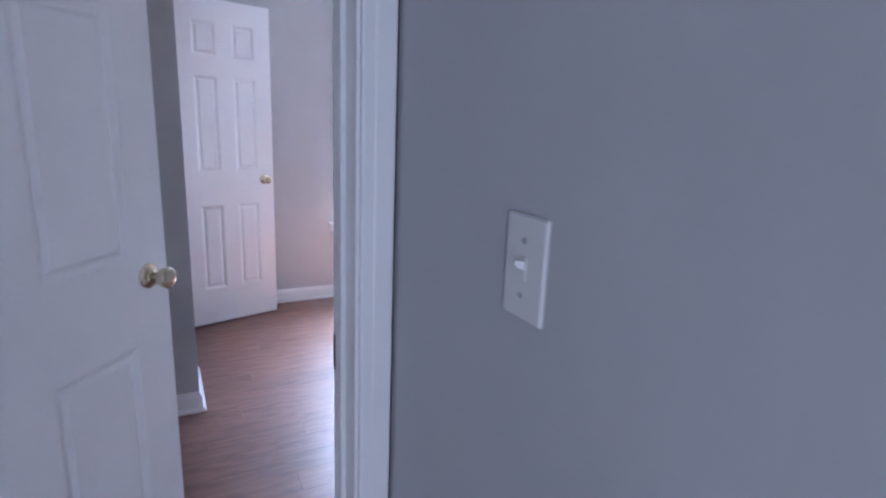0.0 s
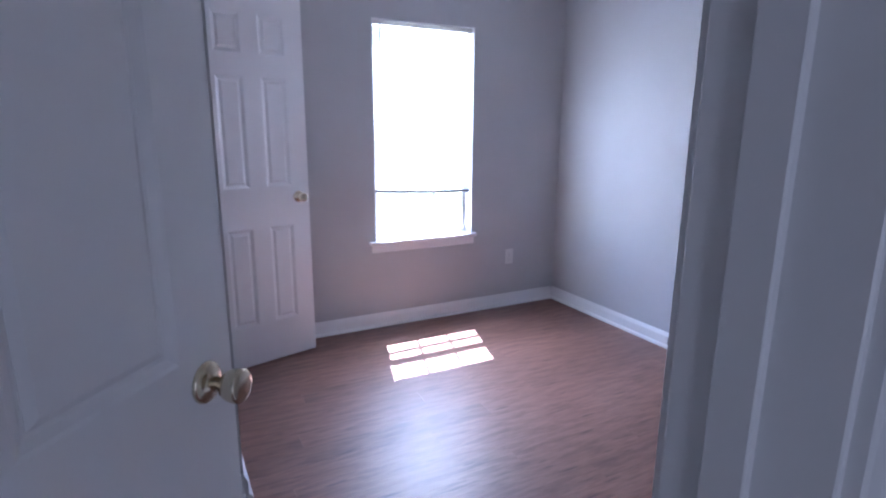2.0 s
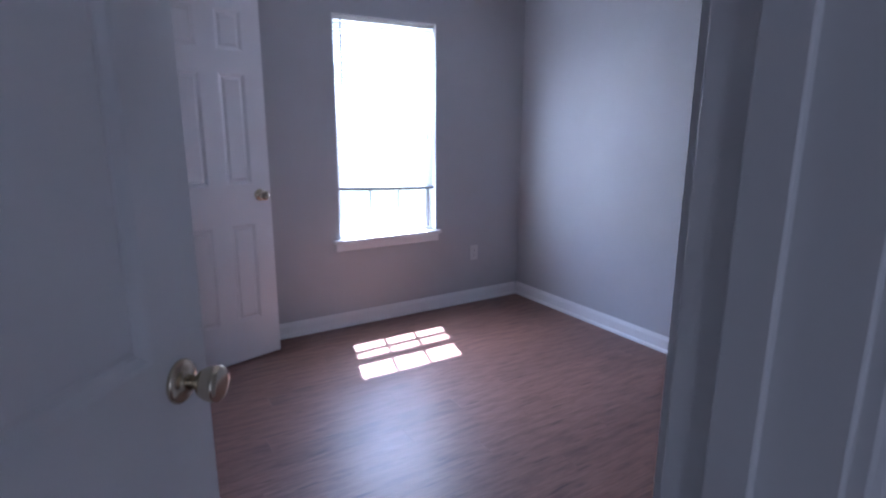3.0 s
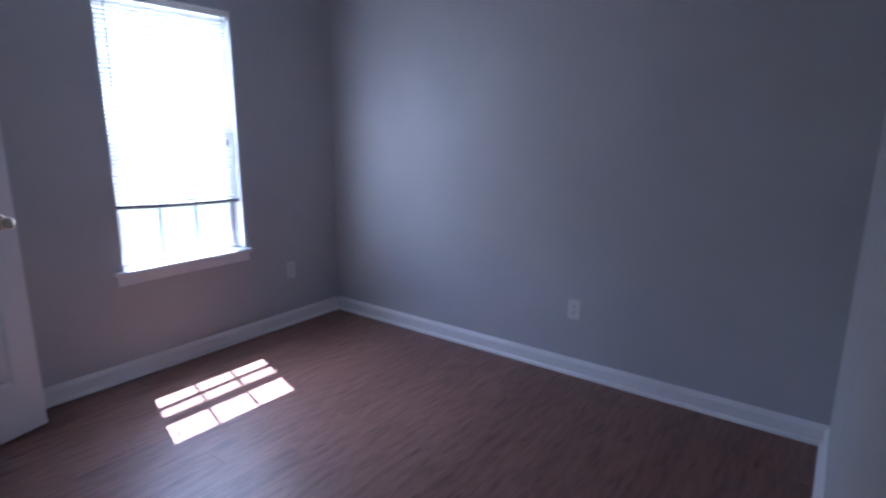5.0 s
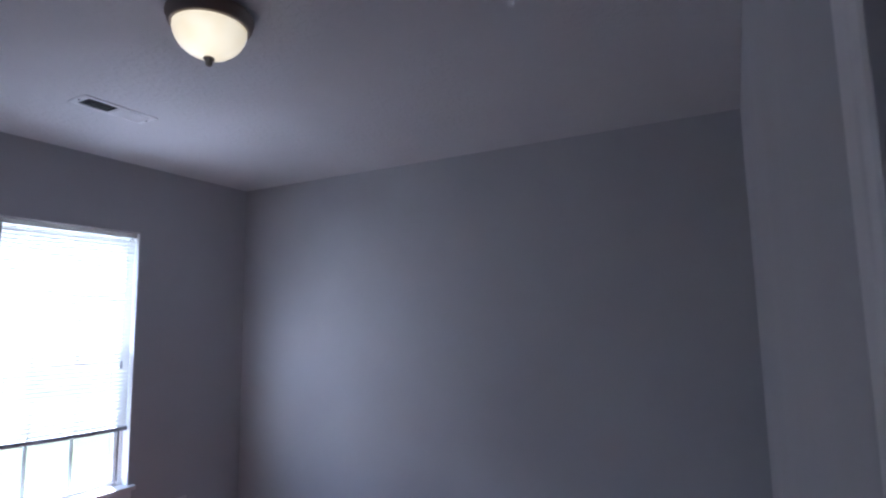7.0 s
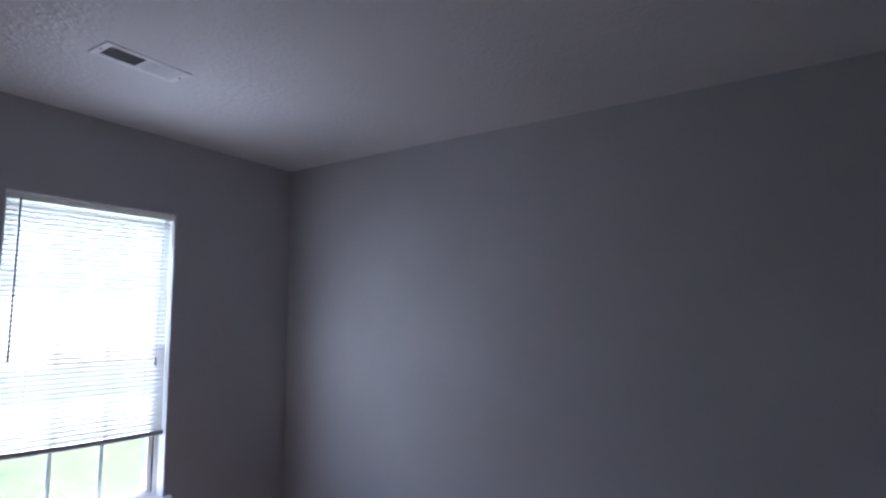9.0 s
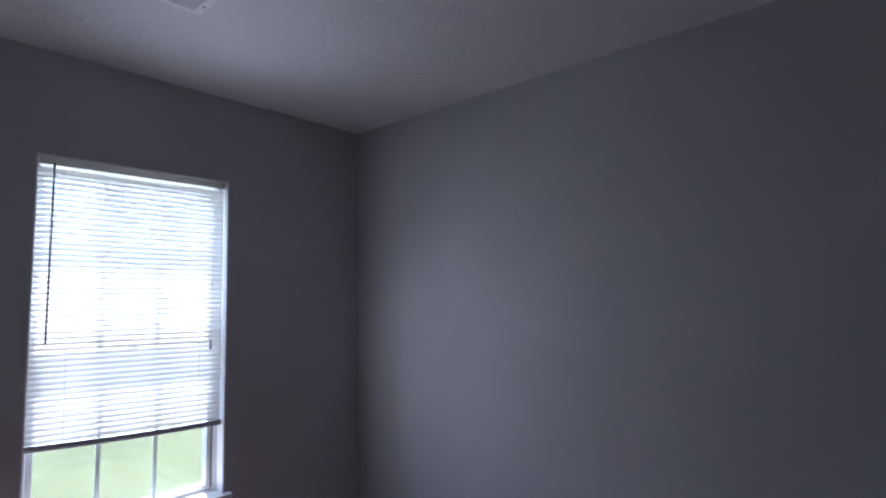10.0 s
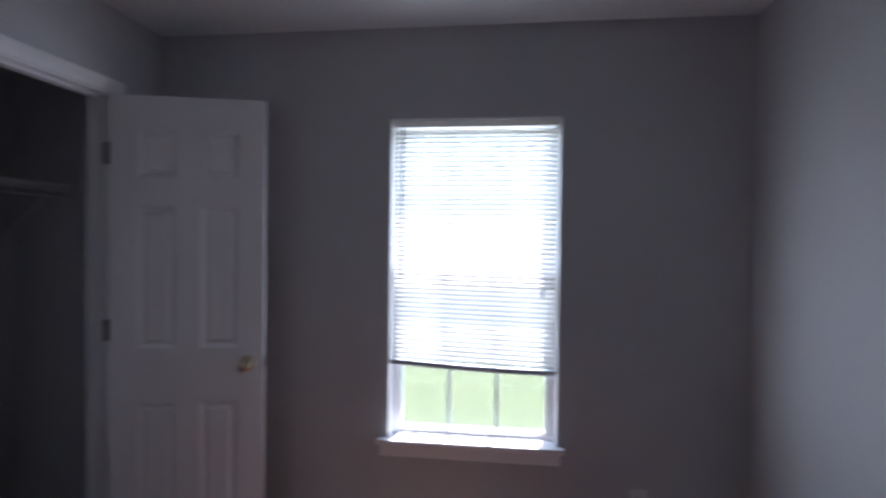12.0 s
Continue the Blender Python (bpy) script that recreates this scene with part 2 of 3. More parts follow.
structure("wall_closet", boxes(((CL - 0.11, CLY, -0.1), (CL, CY0 - T, H)), ((CL - 0.11, CY1 + T, -0.1), (CL, N, H)),
                               ((CL - 0.11, CY0 - T, DOOR_H + T), (CL, CY1 + T, H))),
          WALL, "grey painted wall with the closet opening", "wall")
structure("wall_closet_side", boxes(((W, CLY, -0.1), (CL - 0.11, CLY + 0.11, H))), WALL, "grey painted side wall of the closet", "wall")
# Opening near its south end is invented, unseen, for the hall lamp.
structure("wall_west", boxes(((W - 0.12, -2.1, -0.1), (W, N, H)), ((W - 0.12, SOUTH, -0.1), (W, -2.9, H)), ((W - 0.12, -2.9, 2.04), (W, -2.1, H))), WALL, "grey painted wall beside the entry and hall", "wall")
structure("wall_hall_east", boxes(((HALL, SOUTH, -0.1), (HALL + 0.12, S - 0.125, H))), WALL, "grey painted hall wall with a light switch", "wall")
# Added out of view to keep the sky out of that opening.
structure("wall_behind_hall_lamp", boxes(((W - 0.20, -3.0, -0.1), (W - 0.12, -2.0, H))), WALL, "unseen plain wall added behind the hall lamp's opening", "wall")
structure("wall_hall_end", boxes(((W - 0.12, SOUTH - 0.12, -0.1), (HALL + 0.12, SOUTH, H))), WALL, "grey painted end wall of the hall", "wall")
structure("ceiling", boxes(((W - 0.12, SOUTH - 0.12, H), (E + 0.12, N + 0.15, H + 0.12))), CEIL, "white ceiling with knockdown texture", "ceiling")
structure("roof_eave", boxes(((W - 1.0, N + 0.15, H + 0.10), (E + 1.2, N + 0.47, H + 0.14)), ((W - 1.0, N + 0.47, H + 0.02), (E + 1.2, N + 0.49, H + 0.22))),
          VINYL, "white soffit and fascia over the window", "eave")


# ---- baseboards and casings ----
def baseboard(a, b, inward):
    """A run of baseboard from a to b on the floor; inward points into the room."""
    a, b, n = Vector((*a, 0)), Vector((*b, 0)), Vector((*inward, 0))
    prof = ((0.0, 0.0), (0.028, 0.0), (0.0275, 0.007), (0.024, 0.014), (0.0145, 0.019), (0.0135, 0.020), (0.0135, 0.072), (0.0115, 0.077), (0.0065, 0.087), (0.004, 0.094), (0.0, 0.096))
    bm = sweep([[p + n * u + Vector((0, 0, v)) for u, v in prof] for p in (a, b)])
    return tagged(mesh_object("baseboard", bm, WHITE), "white moulded baseboard along the floor", "baseboard", "room baseboards", "structure")


CW = 0.056
baseboard((CL + 0.022, N), (E - 0.022, N), (0, -1))
baseboard((E, S), (E, N), (-1, 0))
baseboard((JR + 0.006 + CW, S), (E - 0.022, S), (0, 1))
baseboard((CL, CLY - 0.022), (CL, CY0 - 0.006 - CW), (1, 0))
baseboard((CL, CY1 + 0.006 + CW), (CL, N), (1, 0))
baseboard((W, CLY), (CL, CLY), (0, -1))
baseboard((W, S), (W, CLY - 0.022), (1, 0))
baseboard((HALL, SOUTH), (HALL, S - 0.145), (-1, 0))
baseboard((W, -2.1), (W, S - 0.145), (1, 0))
baseboard((W, SOUTH), (W, -2.9), (1, 0))


def casing(name, origin, along, out, width, height, label):
    """A mitred casing round an opening: origin is its foot on the first side, along runs across the opening."""
    o, a, n, z = Vector(origin), Vector(along), Vector(out), Vector((0, 0, 1))
    prof = ((0.0, 0.0), (0.0, 0.0115), (0.004, 0.0135), (0.020, 0.0138), (0.024, 0.0150), (0.040, 0.0153), (CW - 0.003, 0.0153), (CW, 0.013), (CW, 0.0))
    rings = []
    for s, t, du, dz in ((0, 0, -1, 0), (0, height, -1, 1), (width, height, 1, 1), (width, 0, 1, 0)):
        rings.append([o + a * (s + du * u) + z * (t + dz * u) + n * v for u, v in prof])
    return tagged(mesh_object(name, sweep(rings), WHITE), label, "door casing", kind="structure")


R = 0.006
casing("trim", (JL - R, S, 0), (1, 0, 0), (0, 1, 0), JR - JL + 2 * R, DOOR_H + R, "white moulded casing round the room door")
casing("trim", (JL - R, S - 0.125, 0), (1, 0, 0), (0, -1, 0), JR - JL + 2 * R, DOOR_H + R, "white moulded casing on the hall side")
casing("trim", (CL, CY0 - R, 0), (0, 1, 0), (1, 0, 0), CY1 - CY0 + 2 * R, DOOR_H + R, "white moulded casing round the closet opening")

# Thin dark strip added to put the gap's deep shade into colour.
structure("trim", boxes(((JR + R + CW, S - 0.1275, 0.0), (HALL, S - 0.125, H))), SLOT, "dark strip laid in the shaded joint between door casing and hall wall", "joint")


def jamb(kind, lo, hi, axis, stop_at):
    """Jamb boards with a door stop. axis: 0 for an opening along x, 1 along y."""
    frame_ob = empty(kind)
    tagged(frame_ob, "white painted wooden door jamb", "door frame", kind="structure")

    def put(u0, u1, v0, v1, z0, z1, name):
        lo3, hi3 = ((u0, v0, z0), (u1, v1, z1)) if axis == 0 else ((v0, u0, z0), (v1, u1, z1))
        part(name, boxes((lo3, hi3), bevel=0.0015), WHITE, frame_ob)
    (u0, u1), (v0, v1) = lo, hi
    e = 0.0015
    put(u0 - T, u0, v0 - e, v1 + e, 0, DOOR_H, "side_jamb")
    put(u1, u1 + T, v0 - e, v1 + e, 0, DOOR_H, "side_jamb")
    put(u0 - T, u1 + T, v0 - e, v1 + e, DOOR_H, DOOR_H + T, "head_jamb")
    s0, s1 = stop_at
    put(u0, u0 + 0.009, s0, s1, 0, DOOR_H - 0.011, "door_stop")
    put(u1 - 0.009, u1, s0, s1, 0, DOOR_H - 0.011, "door_stop")
    put(u0, u1, s0, s1, DOOR_H - 0.011, DOOR_H, "door_stop")
    return frame_ob


room_jamb = jamb("door_frame_1", (JL, JR), (S - 0.125, S), 0, (S - 0.075, S - 0.040))
closet_jamb = jamb("door_frame_2", (CY0, CY1), (CL - 0.11, CL), 1, (CL - 0.075, CL - 0.040))
for hz in (0.282, 1.092, 1.812):
    part("hinge_plate", boxes(((CL - 0.033, CY1 - 0.002, hz - 0.044), (CL - 0.001, CY1, hz + 0.044)), bevel=0.0006), NICKEL, closet_jamb, "dark metal hinge plate")
part("strike_plate", boxes(((JR - 0.0025, S - 0.033, 0.915), (JR, S - 0.003, 0.985)), bevel=0.0008), NICKEL, room_jamb, "dull metal strike plate")


# ---- six-panel doors ----
def panel_layout(w):
    stile = 0.105 if w < 0.7 else 0.118
    mull = 0.095 if w < 0.7 else 0.115
    pw = (w - 2 * stile - mull) / 2
    cols = ((stile, stile + pw), (stile + pw + mull, w - stile))
    rows = ((0.235, 0.790), (1.010, 1.590), (1.700, 1.900))
    return cols, rows


def door_leaf(name, width, at, heading, label, knob_z=0.945, kind="structure"):
    """A hinged leaf: its origin is the hinge edge, it runs along its own x, with thickness towards its own -y."""
    height, th = 2.03, 0.035
    root = empty(name, (at[0], at[1], 0.012), heading)
    tagged(root, label, "door", kind=kind)
    cols, rows = panel_layout(width)
    bm = bmesh.new()
    xs = sorted({0, width, *[v for c in cols for v in c]})
    zs = sorted({0, height, *[v for r in rows for v in r]})
    for side, y in ((1, 0.0), (-1, -th)):
        g = {(x, z): bm.verts.new((x, y, z)) for x in xs for z in zs}
        for x0, x1 in zip(xs, xs[1:]):
            for z0, z1 in zip(zs, zs[1:]):
                q = [g[x0, z0], g[x1, z0], g[x1, z1], g[x0, z1]]
                f = bm.faces.new(q[::-1] if side > 0 else q)
                if (x0, x1) in cols and (z0, z1) in rows:
                    inner = []
                    for dx, dy in ((0.006, 0.002), (0.016, 0.0085), (0.022, 0.0095)):
                        inner.append([bm.verts.new((x, y - side * dy, z)) for x, z in
                                      ((x0 + dx, z0 + dx), (x1 - dx, z0 + dx), (x1 - dx, z1 - dx), (x0 + dx, z1 - dx))])
                    bm.faces.remove(f)
                    loops = [q] + inner
                    for a, b in zip(loops, loops[1:]):
                        for i in range(4):
                            bm.faces.new((a[i], a[(i + 1) % 4], b[(i + 1) % 4], b[i]))
                    bm.faces.new(inner[-1])
    for z in (0, height):
        for x0, x1 in zip(xs, xs[1:]):
            bm.faces.new([v for v in _edge(bm, (x0, x1), (z, z), th)])
    for x in (0, width):
        for z0, z1 in zip(zs, zs[1:]):
            bm.faces.new([v for v in _edge(bm, (x, x), (z0, z1), th)])
    bmesh.ops.remove_doubles(bm, verts=bm.verts, dist=1e-5)
    bmesh.ops.recalc_face_normals(bm, faces=bm.faces)
    part("leaf", bm, DOOR, root)
    for side, y in ((1, 0.0), (-1, -th)):
        for c0, c1 in cols:
            for r0, r1 in rows:
                b2 = bmesh.new()
                e, k = 0.0225, 0.034
                base = [b2.verts.new((x, y - side * 0.0098, z)) for x, z in ((c0 + e, r0 + e), (c1 - e, r0 + e), (c1 - e, r1 - e), (c0 + e, r1 - e))]
                mid = [b2.verts.new((x, y - side * 0.0085, z)) for x, z in ((c0 + e, r0 + e), (c1 - e, r0 + e), (c1 - e, r1 - e), (c0 + e, r1 - e))]
                top = [b2.verts.new((x, y - side * 0.0025, z)) for x, z in ((c0 + k, r0 + k), (c1 - k, r0 + k), (c1 - k, r1 - k), (c0 + k, r1 - k))]
                for a, b in ((base, mid), (mid, top)):
                    for i in range(4):
                        b2.faces.new((a[i], a[(i + 1) % 4], b[(i + 1) % 4], b[i]))
                b2.faces.new(top)
                b2.faces.new(base[::-1])
                bmesh.ops.recalc_face_normals(b2, faces=b2.faces)
                part("panel", b2, DOOR, root)
    kx, kz = width - 0.066, knob_z
    for side, y in ((1, 0.0), (-1, -th)):
        ros = lathe([(0.033, 0.0), (0.033, 0.003), (0.030, 0.007), (0.022, 0.0105), (0.016, 0.012), (0.015, 0.014)], "Y", 28)
        knob = lathe([(0.0105, 0.010), (0.0105, 0.026), (0.013, 0.029), (0.020, 0.034), (0.0245, 0.043), (0.0265, 0.053), (0.0265, 0.060), (0.023, 0.064), (0.014, 0.0655), (0.006, 0.066)], "Y", 28)
        for nm, b3, lab in (("rosette", ros, "round brass rosette"), ("knob", knob, "tulip-shaped satin brass knob")):
            for v in b3.verts:
                v.co = Vector((v.co.x + kx, y + side * v.co.y, v.co.z + kz))
            bmesh.ops.recalc_face_normals(b3, faces=b3.faces)
            part(nm, b3, BRASS, root, lab, smooth=True)
    part("latch_plate", boxes(((width - 0.0005, -0.029, kz - 0.028), (width + 0.0015, -0.006, kz + 0.028))), NICKEL, root)
    part("latch_bolt", boxes(((width + 0.001, -0.024, kz - 0.010), (width + 0.010, -0.011, kz + 0.010)), bevel=0.002), NICKEL, root)
    for hz in (0.27, 1.08, 1.80):
        hb = lathe([(0.0035, hz - 0.047), (0.0065, hz - 0.045), (0.0065, hz + 0.045), (0.0035, hz + 0.047)], "Z", 12, (-0.004, 0.006, 0))
        box(hb, (-0.0022, -0.030, hz - 0.044), (-0.0002, 0.004, hz + 0.044))
        part("hinge", hb, NICKEL, root, "dark metal butt hinge")
    return root


def _edge(bm, xx, zz, th):
    (x0, x1), (z0, z1) = xx, zz
    return [bm.verts.new(p) for p in ((x0, 0, z0), (x1, 0, z1), (x1, -th, z1), (x0, -th, z0))]


door_leaf("door_1", 0.836, (JL + 0.003, S + 0.004), 50.0, "white six-panel room door standing half open", 0.960)
door_leaf("door_2", 0.598, (CL + 0.010, CY1 - 0.002), 15.5, "white six-panel closet door standing wide open")


# ---- window ----
win = tagged(empty("window_1", (0, 0, 0)), "white vinyl sash window with grilles", "window", kind="structure")
for nm, lo, hi in (("side_return", (WX0, N + 0.0015, WZ0), (WX0 + 0.006, N + 0.06, WZ1)),
                   ("side_return", (WX1 - 0.006, N + 0.0015, WZ0), (WX1, N + 0.06, WZ1)),
                   ("head_return", (WX0 + 0.006, N + 0.0015, WZ1 - 0.006), (WX1 - 0.006, N + 0.06, WZ1))):
    part(nm, boxes((lo, hi)), WHITE, win)
stool = boxes(((WX0 - 0.046, N - 0.034, WZ0 - 0.024), (WX1 + 0.026, N, WZ0)), ((WX0, N, WZ0 - 0.03), (WX1, N + 0.062, WZ0 - 0.0005)), bevel=0.003)
part("window_sill", stool, WHITE, win, "white painted window stool")
part("apron", boxes(((WX0 - 0.03, N - 0.014, WZ0 - 0.078), (WX1 + 0.012, N, WZ0 - 0.024)), bevel=0.003), WHITE, win)
FY0, FY1 = N + 0.06, N + 0.14
fw = 0.026
for nm, lo, hi in (("window_frame", (WX0, FY0, WZ0 - 0.03), (WX0 + fw, FY1, WZ1)), ("window_frame", (WX1 - fw, FY0, WZ0 - 0.03), (WX1, FY1, WZ1)),
                   ("window_frame", (WX0 + fw, FY0, WZ1 - 0.03), (WX1 - fw, FY1, WZ1)), ("window_frame", (WX0 + fw, FY0, WZ0 - 0.03), (WX1 - fw, FY1, WZ0 + 0.008))):
    part(nm, boxes((lo, hi), bevel=0.002), VINYL, win)


def sash(name, z0, z1, y0, bottom, top):
    s = empty(name)
    s.parent = win
    x0, x1, y1 = WX0 + fw, WX1 - fw, y0 + 0.028
    st = 0.024
    for nm, lo, hi in (("stile", (x0, y0, z0), (x0 + st, y1, z1)), ("stile", (x1 - st, y0, z0), (x1, y1, z1)),
                       ("rail", (x0 + st, y0, z0), (x1 - st, y1, z0 + bottom)), ("rail", (x0 + st, y0, z1 - top), (x1 - st, y1, z1))):
        part(nm, boxes((lo, hi), bevel=0.002), VINYL, s)
    gx0, gx1, ym = x0 + st, x1 - st, y0 + 0.014
    for i in (1, 2):
        x = gx0 + (gx1 - gx0) * i / 3
        part("muntin", boxes(((x - 0.008, ym - 0.003, z0 + bottom), (x + 0.008, ym + 0.003, z1 - top))), VINYL, s)
    part("pane", boxes(((gx0, ym - 0.0065, z0 + bottom), (gx1, ym - 0.0045, z1 - top))), GLASS, s, "clear window glass").visible_shadow = False


sash("lower_sash", WZ0 + 0.009, 1.335, FY0 + 0.012, 0.024, 0.045)
sash("upper_sash", 1.287, WZ1 - 0.031, FY0 + 0.044, 0.045, 0.03)
SY = FY1 - 0.012                       # insect screen outside the lower sash
sx0, sx1, sz0, sz1 = WX0 + fw, WX1 - fw, WZ0 + 0.010, 1.320
screen = empty("insect_screen")
screen.parent = win
for lo, hi in (((sx0, SY, sz0), (sx0 + 0.014, SY + 0.008, sz1)), ((sx1 - 0.014, SY, sz0), (sx1, SY + 0.008, sz1)),
               ((sx0 + 0.014, SY, sz0), (sx1 - 0.014, SY + 0.008, sz0 + 0.014)), ((sx0 + 0.014, SY, sz1 - 0.014), (sx1 - 0.014, SY + 0.008, sz1))):
    part("screen_frame", boxes((lo, hi), bevel=0.001), VINYL, screen)
part("screen_mesh", boxes(((sx0 + 0.014, SY + 0.0036, sz0 + 0.014), (sx1 - 0.014, SY + 0.0042, sz1 - 0.014))), SCREEN, screen, "fine grey insect mesh")
part("sash_lock", boxes(((1.44, FY0 + 0.014, 1.335), (1.49, FY0 + 0.038, 1.349)), bevel=0.003), VINYL, win)
part("sash_channel", boxes(((WX1 - fw - 0.004, FY0 + 0.002, 0.62), (WX1 - fw - 0.0005, FY0 + 0.011, 1.9))), NICKEL, win, "dark sash balance track")

# ---- blind ----
BY = N + 0.032
blind = tagged(empty("window_blind", (0, BY, 0)), "white mini blind lowered over most of the window", "window blind")
bx0, bx1 = WX0 + 0.010, WX1 - 0.010
part("head_rail", boxes(((bx0, -0.013, WZ1 - 0.034), (bx1, 0.013, WZ1 - 0.007)), bevel=0.002), SLAT, blind)
slat_bm = bmesh.new()
prof = [(-0.0125 + 0.025 * i / 6, 0.0018 * (1 - (2 * i / 6 - 1) ** 2)) for i in range(7)]
half = (bx1 - bx0) / 2
ra, rb = [[slat_bm.verts.new((sx * half, u, v)) for u, v in prof] for sx in (-1, 1)]
for i in range(6):
    slat_bm.faces.new((ra[i], ra[i + 1], rb[i + 1], rb[i]))
slat_me = bpy.data.meshes.new("slat")
slat_bm.to_mesh(slat_me)
slat_bm.free()
slat_me.materials.append(SLAT)
for p in slat_me.polygons:
    p.use_smooth = True
SLATS, ZTOP, ZBOT = 49, WZ1 - 0.055, 0.947
rng = random.Random(4)
for i in range(SLATS):
    k = i / (SLATS - 1)
    s = new("slat", slat_me)
    s.parent = blind
    lean = 2.0 * max(0.0, k - 0.35) / 0.65
    s.matrix_local = pose((bx0 + bx1) / 2, rng.uniform(-0.0002, 0.0002), ZTOP + (ZBOT - ZTOP) * k, 56 + rng.uniform(-0.3, 0.3), lean + rng.uniform(-0.03, 0.03), 0)
rail_rings = []
for i in range(13):
    k = i / 12
    x = bx0 + (bx1 - bx0) * k
    z = 0.935 - 0.027 * k - 0.006 * math.sin(math.pi * k)
    rail_rings.append([(x, y, z + dz) for y, dz in ((-0.010, -0.013), (0.010, -0.013), (0.014, -0.006), (0.013, 0.010), (-0.013, 0.010), (-0.014, -0.006))])
part("bottom_rail", sweep(rail_rings), RAIL, blind, "white bottom rail hanging slightly aslant, its backlit shade put in as grey")
for x in (bx0 + 0.115, bx1 - 0.105):
    for dy in (-0.0115, 0.0115):
        part("ladder_cord", rod((x, dy, WZ1 - 0.035), (x, dy, 0.935 - 0.027 * (x - bx0) / (bx1 - bx0)), 0.0006, 5), PLASTIC, blind)
part("tilt_wand", rod((1.150, -0.026, WZ1 - 0.03), (1.147, -0.028, 1.305), 0.0042, 6), WAND, blind, "thin clear plastic tilt wand with its dark silhouette put in as grey")
for dx in (0, 0.005):
    part("lift_cord", rod((1.768 + dx, -0.022, WZ1 - 0.03), (1.764, -0.024, 1.275), 0.0008, 5), PLASTIC, blind)
part("tassel", lathe([(0.002, 1.280), (0.004, 1.275), (0.006, 1.245), (0.0055, 1.238), (0.002, 1.236)], "Z", 10, (1.764, -0.024, 0)), RAIL, blind)


# ---- plates ----
def outlet(at, rz):
    root = tagged(empty("wall_outlet", at, rz), "white duplex wall outlet above the baseboard", "outlet", "outlets")
    part("cover_plate", boxes(((-0.036, -0.006, -0.058), (0.036, 0.0, 0.058)), bevel=0.003), PLASTIC, root)
    for z in (-0.0195, 0.0195):
        part("receptacle", lathe([(0.0165, -0.006), (0.0165, -0.0078), (0.0155, -0.0085)], "Y", 20, (0, 0, z)), PLASTIC, root)
        for x, hgt in ((-0.0063, 0.0045), (0.0063, 0.0036)):
            part("slot", boxes(((x - 0.0011, -0.0091, z + 0.002 - hgt), (x + 0.0011, -0.0085, z + 0.002 + hgt))), SLOT, root)
        part("ground_hole", lathe([(0.0024, -0.0085), (0.0024, -0.0091)], "Y", 10, (0, 0, z - 0.0085)), SLOT, root)
    part("screw", lathe([(0.003, -0.006), (0.003, -0.0072), (0.0015, -0.0075)], "Y", 10), PLASTIC, root)
    return root


def light_switch(at, rz, label):
    root = tagged(empty("light_switch", at, rz), label, "light switch", "light switches")
    part("cover_plate", boxes(((-0.035, -0.0055, -0.0575), (0.035, 0.0, 0.0575)), bevel=0.002), PLASTIC, root)
    part("switch_frame", boxes(((-0.0055, -0.0075, -0.0125), (0.0055, -0.006, 0.0125)), bevel=0.0005), PLASTIC, root)
    bm = sweep([[(x, -0.0065, z) for x, z in ((-0.0042, -0.002), (0.0042, -0.002), (0.0042, 0.0085), (-0.0042, 0.0085))],
                [(x, -0.0185, z) for x, z in ((-0.0034, 0.0045), (0.0034, 0.0045), (0.0034, 0.0105), (-0.0034, 0.0105))]])
    part("toggle", bm, PLASTIC, root)
    for z in (-0.030, 0.030):
        part("screw", lathe([(0.0034, -0.006), (0.0034, -0.0074), (0.002, -0.0078)], "Y", 12, (0, 0, z)), RAIL, root)
    return root


outlet((2.168, N, 0.388), 0)
outlet((E, 1.203, 0.383), -90)
light_switch((0.553, S, 1.190), 180, "white toggle switch on the room's grey wall")
light_switch((HALL, -0.500, 1.237), -90, "white toggle switch on the grey hall wall")

# ---- ceiling fixtures ----
LX, LY = 0.914, 1.388
lamp = tagged(empty("ceiling_light", (LX, LY, H)), "lit alabaster bowl ceiling light with a bronze rim", "ceiling light")
part("canopy", lathe([(0.085, 0.0), (0.117, -0.003), (0.122, -0.010), (0.123, -0.020), (0.119, -0.028), (0.117, -0.040), (0.112, -0.047), (0.104, -0.050), (0.103, -0.040), (0.05, -0.02)], "Z", 48), BRONZE, lamp, "bronze metal rim", smooth=True)
bowl = [(0.1028, -0.044)]
for i in range(1, 12):
    a = math.pi / 2 * i / 12
    bowl.append((0.1045 * math.cos(a), -0.046 - 0.094 * math.sin(a)))
bowl.append((0.006, -0.140))
part("bowl", lathe(bowl, "Z", 48), BOWL, lamp, "glowing cream alabaster glass bowl", smooth=True)
part("finial", lathe([(0.004, -0.134), (0.015, -0.139), (0.0165, -0.144), (0.012, -0.149), (0.009, -0.153), (0.0105, -0.158), (0.007, -0.164), (0.002, -0.166)], "Z", 20), BRONZE, lamp, smooth=True)

vent = tagged(empty("ceiling_vent", (1.220, 2.372, H)), "white ceiling air register with two louver banks", "vent")
vw, vd = 0.156, 0.064
ow, od = 0.128, 0.042
part("flange", boxes(((-vw, -vd, -0.005), (-ow, vd, 0)), ((ow, -vd, -0.005), (vw, vd, 0)), ((-ow, -vd, -0.005), (ow, -od, 0)), ((-ow, od, -0.005), (ow, vd, 0)), ((-0.006, -od, -0.005), (0.006, od, 0)), bevel=0.001), WHITE, vent)
part("duct", boxes(((-ow, -od, -0.0015), (ow, od, -0.0005))), DARK, vent)
